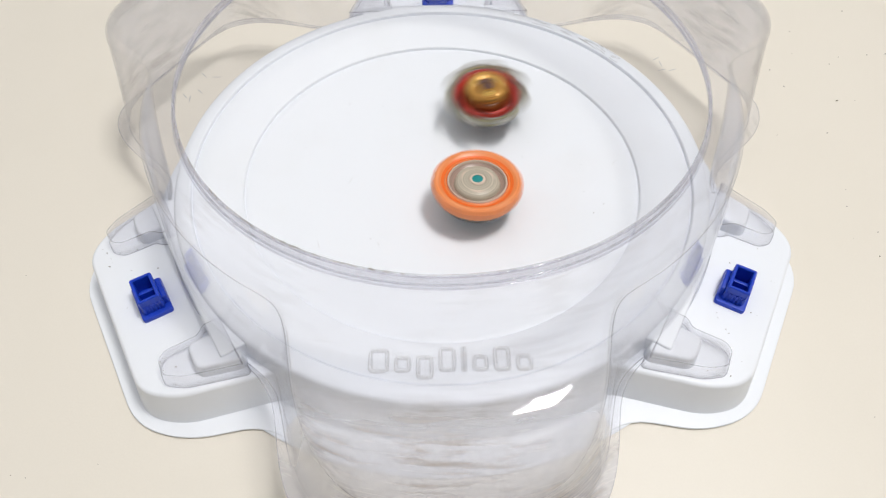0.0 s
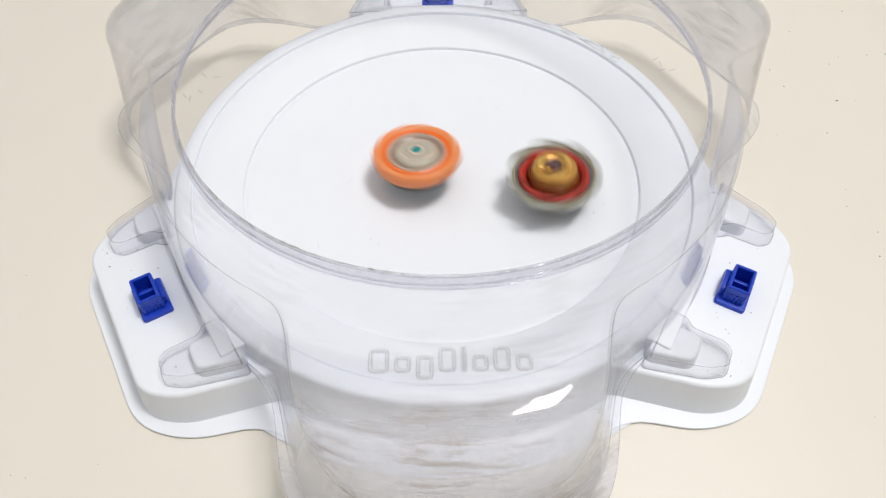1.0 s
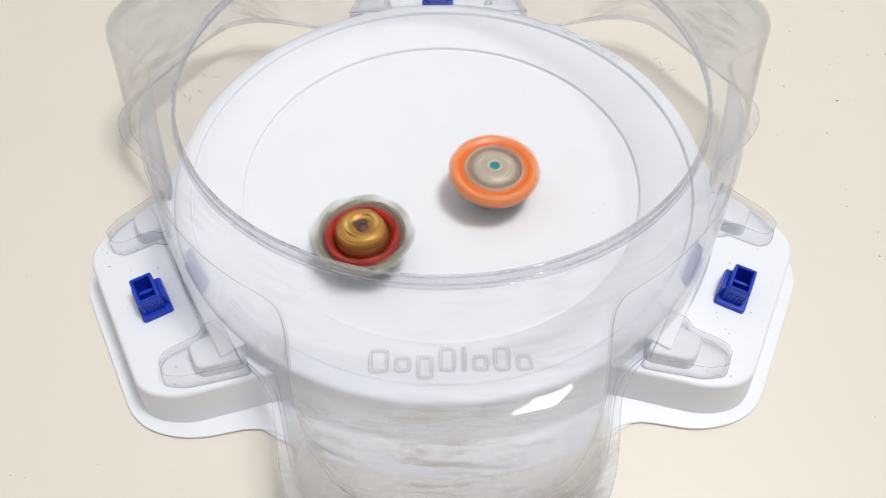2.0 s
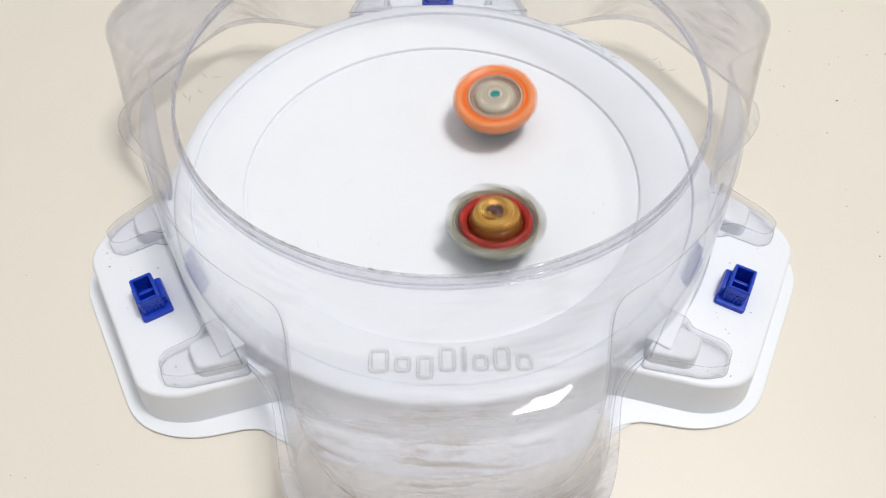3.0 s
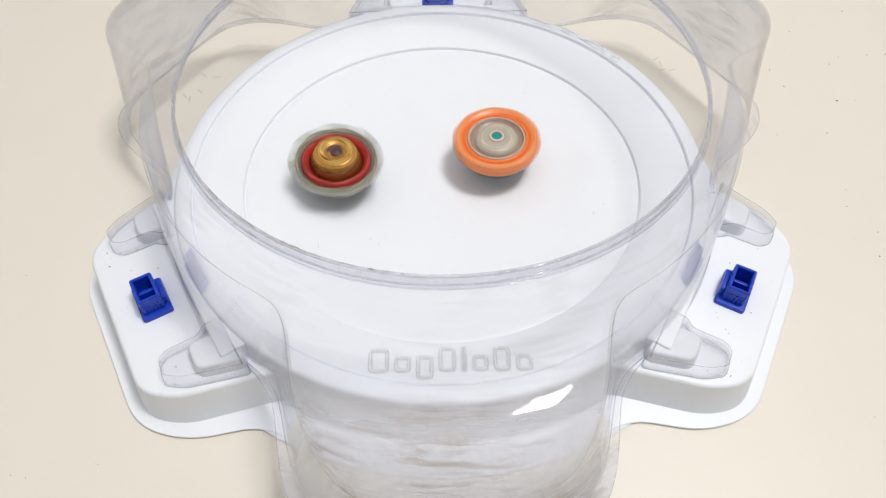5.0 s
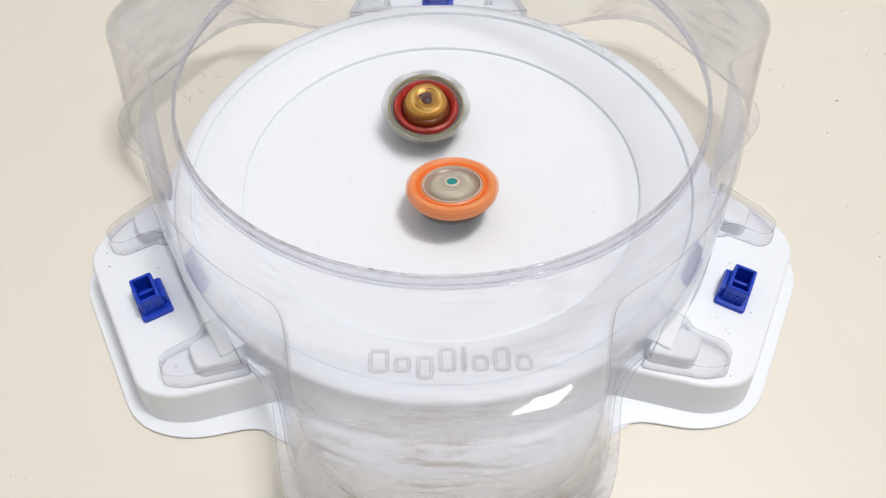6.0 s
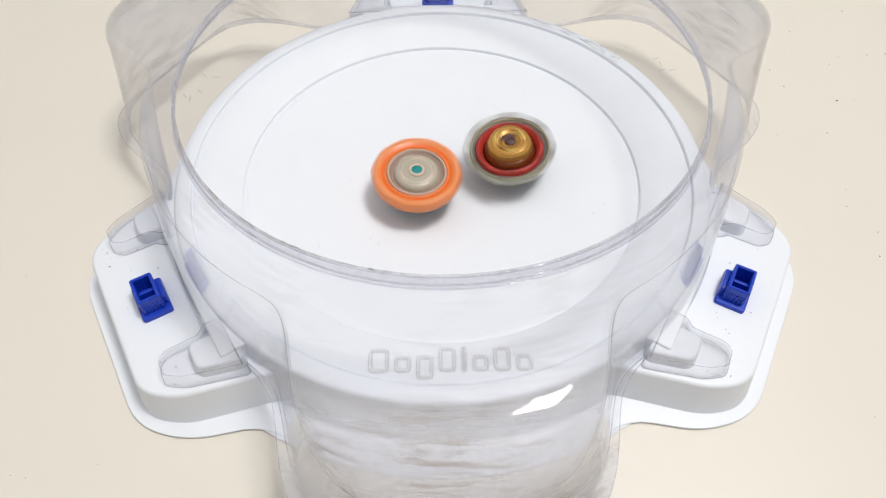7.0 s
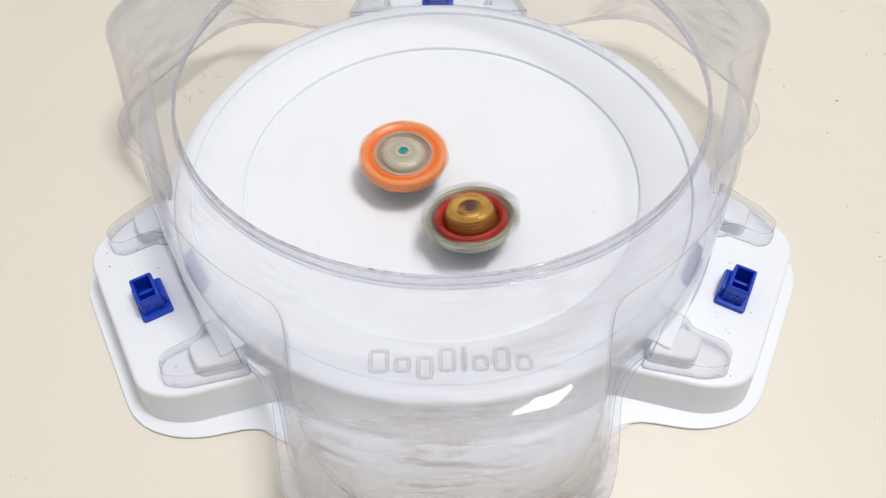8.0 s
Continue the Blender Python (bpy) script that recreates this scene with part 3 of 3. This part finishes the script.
# ---- crumbs, specks and scratches ----
def scatter(name, spots, mat, label, category):
    """Many tiny uneven flakes as one object: (x, y, z, size)."""
    bm = bmesh.new()
    for x, y, z, size in spots:
        m = Matrix.Translation((x, y, z + 0.25 * size)) @ Euler((0, 0, random.uniform(0, 6.3))).to_matrix().to_4x4() @ Matrix.Diagonal((size * random.uniform(0.6, 1.8), size * random.uniform(0.5, 0.9), 0.5 * size, 1))
        bmesh.ops.create_icosphere(bm, subdivisions=1, radius=0.5, matrix=m)
    return tagged(link(name, bm, mat), label, category, kind="stuff")


random.seed(7)
spots = []
while len(spots) < 130:
    x, y = random.uniform(-0.45, 0.45), random.uniform(-0.28, 0.55)
    if math.hypot(x, y) > 0.20:
        spots.append((x, y, 0.0, random.choice((0.0004, 0.0005, 0.0006, 0.0008))))
while len(spots) < 215:
    x, y = random.uniform(0.19, 0.42), random.uniform(-0.06, 0.36)
    if math.hypot(x, y) > 0.215:
        spots.append((x, y, 0.0, random.choice((0.0005, 0.0007, 0.0009, 0.0012))))
scatter("crumbs", spots, CRUMB, "dark crumbs and dust strewn over the floor", "crumbs")
spots = []
for turn in (90, 210, 330):
    for k in range(26):
        m = wing_pose(turn, random.uniform(0.152, 0.182), random.uniform(-0.05, 0.05), WING_Z)
        spots.append((m.translation.x, m.translation.y, WING_Z, random.choice((0.0003, 0.0004, 0.0005, 0.0008))))
for k in range(30):
    a, r = random.uniform(0, 6.3), random.uniform(0.02, 0.105)
    spots.append((r * math.cos(a), r * math.sin(a), bowl_z(r), random.choice((0.0003, 0.0004, 0.0005))))
scatter("specks", spots, CRUMB, "fine dark specks of dirt on the white plastic", "specks")


def stroke(bm, points, width):
    """A thin flat-topped scratch along points."""
    left, right = [], []
    for i, p in enumerate(points):
        a, b = Vector(points[max(0, i - 1)]), Vector(points[min(len(points) - 1, i + 1)])
        d = (b - a).normalized()
        side = Vector((-d.y, d.x, 0)) * width * 0.5 * (0.3 + 0.7 * math.sin(math.pi * (i + 0.3) / len(points)))
        left.append(bm.verts.new(Vector(p) + side))
        right.append(bm.verts.new(Vector(p) - side))
    for i in range(len(points) - 1):
        bm.faces.new((left[i], right[i], right[i + 1], left[i + 1]))


bm = bmesh.new()
for k in range(34):
    t0, r0 = radians(random.uniform(36, 62)), random.uniform(0.1362, 0.1416)
    span, dr = random.uniform(0.01, 0.06), random.uniform(-0.0012, 0.0012)
    pts = []
    for i in range(7):
        a, r = t0 + span * i / 6, r0 + dr * i / 6 + random.uniform(-0.0003, 0.0003)
        pts.append((r * math.cos(a), r * math.sin(a), 0.0348))
    stroke(bm, pts, 0.00026)
tagged(link("rim_scratches", bm, SCRATCH), "grey scratches on the rim of the white bowl", "scratches", kind="stuff")
bm = bmesh.new()
for k in range(90):
    t0 = radians(random.uniform(196, 262))
    r0 = random.uniform(0.1238, 0.1246) + rim_shift(t0)
    span = random.uniform(0.004, 0.022)
    pts = [((r0 + 0.0002 * math.sin(5 * i)) * math.cos(t0 + span * i / 5), (r0 + 0.0002 * math.sin(5 * i)) * math.sin(t0 + span * i / 5), 0.09948) for i in range(6)]
    stroke(bm, pts, 0.00035)
tagged(link("lip_scuffs", bm, SCRATCH), "grey wear marks along the clear rim", "scratches", kind="stuff")
def roof_z(x, y):
    """The height of the cover's roof, or None beyond it."""
    r, t = math.hypot(x, y), math.degrees(math.atan2(y, x))
    out = (r - top_r(t) + shoulder(t)) / shoulder(t)
    return None if out > 0.9 else COVER_TOP - drop(t) * (1 - math.sqrt(1 - max(0, out) ** 2))


bm = bmesh.new()
for k in range(420):
    # short strokes on the pockets' roofs, where the tops were launched
    t0 = radians((22, 158)[k % 2] + random.gauss(0, 6))
    r0, way = random.uniform(0.134, 0.186), radians((-35, 25)[k % 2] + random.gauss(0, 16))
    step, bend = random.uniform(0.0004, 0.0017), random.uniform(-0.12, 0.12)
    x, y, pts = r0 * math.cos(t0), r0 * math.sin(t0), []
    for i in range(6):
        pts.append((x, y, roof_z(x, y)))
        x, y, way = x + step * math.cos(way), y + step * math.sin(way), way + bend
    if all(p[2] is not None for p in pts):
        stroke(bm, [(p[0], p[1], p[2] + 0.0004) for p in pts], random.choice((0.00008, 0.00012, 0.0002)))
for k in range(260):
    # and along the pockets' walls
    t0, s0 = (30, 150)[k % 2] + random.uniform(-18, 22) * (1, -1)[k % 2], random.uniform(0.15, 0.95)
    dt, ds, pts = random.uniform(0.1, 0.7), random.gauss(0.0, 0.014), []
    for i in range(6):
        t, s = t0 + dt * i, min(1.0, s0 + ds * i)
        r = wall_r(t, s) - 0.0012
        pts.append((r * math.cos(radians(t)), r * math.sin(radians(t)), COVER_TOP - drop(t) + (COVER_FOOT + 0.0015 - COVER_TOP + drop(t)) * s))
    wide = random.choice((0.00005, 0.00008, 0.00012))
    low = [bm.verts.new(Vector(p) - Vector((0, 0, wide * math.sin(math.pi * (i + 0.4) / 6)))) for i, p in enumerate(pts)]
    high = [bm.verts.new(Vector(p) + Vector((0, 0, wide * math.sin(math.pi * (i + 0.4) / 6)))) for i, p in enumerate(pts)]
    for i in range(5):
        bm.faces.new((low[i], low[i + 1], high[i + 1], high[i]))
tagged(link("cover_scratches", bm, PENCIL), "fine grey hair scratches on the clear cover", "scratches", kind="stuff")
bm = bmesh.new()
for k in range(8):
    t0, r0 = random.uniform(0, 6.3), random.uniform(0.05, 0.105)
    span = random.uniform(0.02, 0.12)
    pts = []
    for i in range(8):
        a, r = t0 + span * i / 7, r0 + random.uniform(-0.0004, 0.0004) + 0.002 * (i / 7) ** 2
        pts.append((r * math.cos(a), r * math.sin(a), bowl_z(r) + 0.00012))
    stroke(bm, pts, 0.00013)
for k in range(9):
    t0 = radians(random.uniform(140, 158)) if k < 5 else radians(random.uniform(34, 44))
    r0, way = random.uniform(0.185, 0.20), random.uniform(0, 3)
    pts = [(r0 * math.cos(t0) + 0.0012 * i * math.cos(way), r0 * math.sin(t0) + 0.0012 * i * math.sin(way), 0.0002) for i in range(6)]
    stroke(bm, pts, 0.0006)
tagged(link("scratches", bm, PENCIL), "faint hair scratches in the bowl and on the floor", "scratches", kind="stuff")


def lean(x, y, lx, ly):
    """A top whose tip stands in the bowl at x, y and whose axis leans by lx, ly degrees towards x and y."""
    axis = Vector((math.tan(radians(lx)), math.tan(radians(ly)), 1)).normalized()
    return Matrix.Translation((x, y, bowl_z(math.hypot(x, y)) + 0.0003)) @ Vector((0, 0, 1)).rotation_difference(axis).to_matrix().to_4x4()


def motions():
    walk(ORANGE_TOP, [
        (0.0, lean(0.0182, -0.0193, 0.8, 2.7)),
        (0.1, lean(0.0191, -0.0179, -1.0, 5.6)),
        (0.2, lean(0.0191, -0.0162, -2.5, 4.6)),
        (0.3, lean(0.0125, -0.0191, -0.6, 5.3)),
        (0.4, lean(0.0090, -0.0253, -1.9, 5.0)),
        (0.5, lean(0.0102, -0.0265, 1.0, 5.4)),
        (0.6, lean(0.0131, -0.0242, -1.7, 5.7)),
        (0.7, lean(0.0121, -0.0202, 0.7, 4.9)),
        (0.8, lean(0.0099, -0.0177, -0.3, 3.4)),
        (0.9, lean(0.0035, -0.0135, -0.0, 3.1)),
        (1.0, lean(-0.0138, 0.0023, -0.6, 5.7)),
        (1.1, lean(-0.0250, 0.0061, -1.1, 3.1)),
        (1.2, lean(-0.0319, -0.0009, 1.1, 3.2)),
        (1.3, lean(-0.0373, -0.0158, 1.1, 3.2)),
        (1.4, lean(-0.0351, -0.0232, 1.8, 3.0)),
        (1.5, lean(-0.0266, -0.0300, 0.3, 3.0)),
        (1.6, lean(-0.0165, -0.0307, -0.7, 1.6)),
        (1.7, lean(-0.0039, -0.0269, 0.3, 0.7)),
        (2.0, lean(0.0279, -0.0080, 1.0, -2.0)),
        (2.2, lean(0.0348, 0.0159, -1.0, -5.0)),
        (2.5, lean(0.0184, 0.0366, -1.0, -9.0)),
        (2.8, lean(0.0123, 0.0463, -0.1, -11.0)),
        (2.9, lean(0.0237, 0.0562, -1.8, -7.5)),
        (3.0, lean(0.0334, 0.0496, -3.7, -8.4)),
        (3.1, lean(0.0331, 0.0343, -1.9, -8.8)),
        (3.2, lean(0.0319, 0.0449, -1.8, -9.7)),
        (3.3, lean(0.0240, 0.0404, -1.3, -9.5)),
        (3.4, lean(0.0169, 0.0327, -0.8, -7.6)),
        (3.5, lean(0.0114, 0.0216, -4.7, -7.4)),
        (3.6, lean(0.0054, 0.0122, -1.6, -3.1)),
        (3.7, lean(0.0096, 0.0412, -0.1, -3.4)),
        (3.8, lean(0.0108, 0.0520, -0.3, -3.8)),
        (3.9, lean(0.0078, 0.0427, 0.0, -4.8)),
        (4.0, lean(0.0039, 0.0304, -0.5, -3.3)),
        (4.1, lean(0.0005, 0.0195, -0.0, -3.7)),
        (4.2, lean(0.0069, 0.0307, -0.1, -5.4)),
        (4.3, lean(0.0085, 0.0302, -0.5, -5.8)),
        (4.4, lean(0.0062, 0.0238, -0.1, -6.3)),
        (4.5, lean(0.0030, 0.0165, -0.7, -5.7)),
        (4.6, lean(0.0008, 0.0113, -1.1, -4.7)),
        (4.7, lean(0.0121, 0.0150, -1.7, -6.4)),
        (5.0, lean(0.0316, 0.0143, -2.0, -2.0)),
        (5.3, lean(0.0348, -0.0043, -1.0, 4.0)),
        (5.5, lean(0.0247, -0.0129, 0.0, 8.0)),
        (5.8, lean(0.0120, -0.0167, -0.2, 8.9)),
        (5.9, lean(0.0089, -0.0225, -1.0, 9.4)),
        (6.0, lean(0.0056, -0.0239, -1.6, 11.0)),
        (6.1, lean(0.0020, -0.0243, -0.0, 10.5)),
        (6.2, lean(-0.0034, -0.0269, -0.5, 10.4)),
        (6.3, lean(-0.0062, -0.0249, 0.4, 10.0)),
        (6.4, lean(-0.0068, -0.0213, 0.2, 9.5)),
        (6.5, lean(-0.0054, -0.0186, -0.7, 9.8)),
        (6.6, lean(-0.0096, -0.0179, 2.6, 6.7)),
        (6.7, lean(-0.0113, -0.0167, 1.1, 5.8)),
        (6.8, lean(-0.0157, -0.0153, 0.5, 4.5)),
        (6.9, lean(-0.0169, -0.0127, 3.4, 2.1)),
        (7.0, lean(-0.0142, -0.0092, 1.5, -3.4)),
        (7.1, lean(-0.0429, -0.0049, 2.5, -2.7)),
        (7.2, lean(-0.0527, -0.0025, 3.4, -2.6)),
        (7.3, lean(-0.0467, -0.0028, 2.7, -4.5)),
        (7.4, lean(-0.0384, -0.0034, 1.6, -4.6)),
        (7.5, lean(-0.0281, -0.0036, 1.1, -7.9)),
        (7.6, lean(-0.0195, -0.0034, 1.5, -9.5)),
        (7.7, lean(-0.0314, 0.0045, 0.3, -6.2)),
        (7.8, lean(-0.0373, 0.0099, 1.4, -5.2)),
        (7.9, lean(-0.0305, 0.0091, -0.4, -4.1)),
        (8.0, lean(-0.0214, 0.0047, 0.6, -3.1)),
    ])
    walk(DARK_TOP, [
        (0.0, lean(0.0278, 0.0544, -1.6, -5.2)),
        (0.1, lean(-0.0061, 0.0425, -0.6, -6.7)),
        (0.2, lean(-0.0314, 0.0146, -0.1, -3.9)),
        (0.3, lean(-0.0411, -0.0170, -1.7, -0.5)),
        (0.4, lean(-0.0410, -0.0468, -0.8, 2.4)),
        (0.5, lean(-0.0285, -0.0705, -5.8, 5.4)),
        (0.6, lean(-0.0071, -0.0831, -0.6, 3.4)),
        (0.7, lean(0.0233, -0.0853, -3.3, 5.3)),
        (0.8, lean(0.0459, -0.0675, -2.6, 5.9)),
        (0.9, lean(0.0537, -0.0391, 1.5, 1.3)),
        (1.0, lean(0.0607, -0.0142, -2.5, 1.1)),
        (1.1, lean(0.0446, 0.0133, -1.0, -0.8)),
        (1.2, lean(0.0165, 0.0308, -0.7, -0.6)),
        (1.3, lean(-0.0094, 0.0396, 1.4, -3.1)),
        (1.4, lean(-0.0340, 0.0349, 2.5, -3.2)),
        (1.5, lean(-0.0510, 0.0231, 3.0, -3.0)),
        (1.6, lean(-0.0610, 0.0038, 2.4, -1.9)),
        (1.7, lean(-0.0612, -0.0170, 1.5, -1.4)),
        (2.0, lean(-0.0409, -0.0543, 0.0, 2.0)),
        (2.2, lean(-0.0123, -0.0683, -1.0, 4.0)),
        (2.4, lean(0.0194, -0.0622, -2.0, 4.0)),
        (2.6, lean(0.0175, -0.0491, -1.0, 3.0)),
        (2.8, lean(0.0021, -0.0488, -1.3, 2.8)),
        (2.9, lean(0.0129, -0.0553, 0.4, 6.2)),
        (3.0, lean(0.0270, -0.0459, -0.7, 5.6)),
        (3.1, lean(0.0276, -0.0330, -3.5, 4.0)),
        (3.2, lean(0.0167, -0.0456, -2.8, 4.5)),
        (3.3, lean(0.0124, -0.0551, -3.8, 8.2)),
        (3.4, lean(0.0111, -0.0584, -2.4, 5.8)),
        (3.5, lean(0.0103, -0.0576, 5.5, 8.2)),
        (3.6, lean(0.0071, -0.0464, 0.4, 5.9)),
        (3.7, lean(-0.0059, -0.0590, 0.1, 6.8)),
        (3.8, lean(-0.0085, -0.0681, -3.0, 8.6)),
        (3.9, lean(-0.0049, -0.0687, -0.3, 10.1)),
        (4.0, lean(-0.0056, -0.0574, 6.9, 9.7)),
        (4.1, lean(-0.0118, -0.0371, 5.5, 4.7)),
        (4.2, lean(-0.0269, -0.0362, -0.2, 4.7)),
        (4.3, lean(-0.0407, -0.0349, 2.4, 3.3)),
        (4.4, lean(-0.0485, -0.0377, 1.1, 3.8)),
        (4.5, lean(-0.0474, -0.0403, 6.5, 5.3)),
        (4.6, lean(-0.0383, -0.0285, 3.8, 0.3)),
        (4.7, lean(-0.0428, -0.0216, 2.0, -0.3)),
        (5.0, lean(-0.0589, 0.0000, 3.0, -2.0)),
        (5.3, lean(-0.0507, 0.0260, 3.0, -5.0)),
        (5.5, lean(-0.0283, 0.0399, 2.0, -7.0)),
        (5.8, lean(-0.0102, 0.0430, 1.1, -8.3)),
        (5.9, lean(-0.0089, 0.0496, 0.6, -9.2)),
        (6.0, lean(-0.0090, 0.0469, 1.2, -10.9)),
        (6.1, lean(-0.0029, 0.0367, 1.3, -8.7)),
        (6.2, lean(0.0056, 0.0364, 0.1, -8.8)),
        (6.3, lean(0.0143, 0.0391, -0.1, -10.6)),
        (6.4, lean(0.0203, 0.0393, -2.1, -9.8)),
        (6.5, lean(0.0230, 0.0344, -4.3, -9.3)),
        (6.6, lean(0.0267, 0.0286, -2.2, -8.4)),
        (6.7, lean(0.0336, 0.0197, -4.2, -6.6)),
        (6.8, lean(0.0417, 0.0150, -3.5, -4.2)),
        (6.9, lean(0.0432, 0.0144, -2.9, -3.4)),
        (7.0, lean(0.0394, 0.0095, -5.1, -4.2)),
        (7.1, lean(0.0602, 0.0040, -6.0, -9.3)),
        (7.2, lean(0.0708, 0.0030, -3.2, -6.2)),
        (7.3, lean(0.0763, 0.0020, -5.2, -2.4)),
        (7.4, lean(0.0726, 0.0036, -6.2, -3.2)),
        (7.5, lean(0.0577, -0.0033, -5.2, -0.8)),
        (7.6, lean(0.0417, -0.0093, -4.0, 1.8)),
        (7.7, lean(0.0421, -0.0209, -5.2, 1.3)),
        (7.8, lean(0.0342, -0.0306, -1.8, 3.5)),
        (7.9, lean(0.0251, -0.0381, -1.3, 5.2)),
        (8.0, lean(0.0157, -0.0434, -5.3, 9.5)),
    ])
    # both spin fast on their own axes
    for parts, rate in ((ORANGE_PARTS, -82.0), (DARK_PARTS, 84.0)):
        for p in parts:
            walk(p, [(k / 30, pose(0, 0, 0, 0, 0, rate * k)) for k in range(0, 241)])


motions()
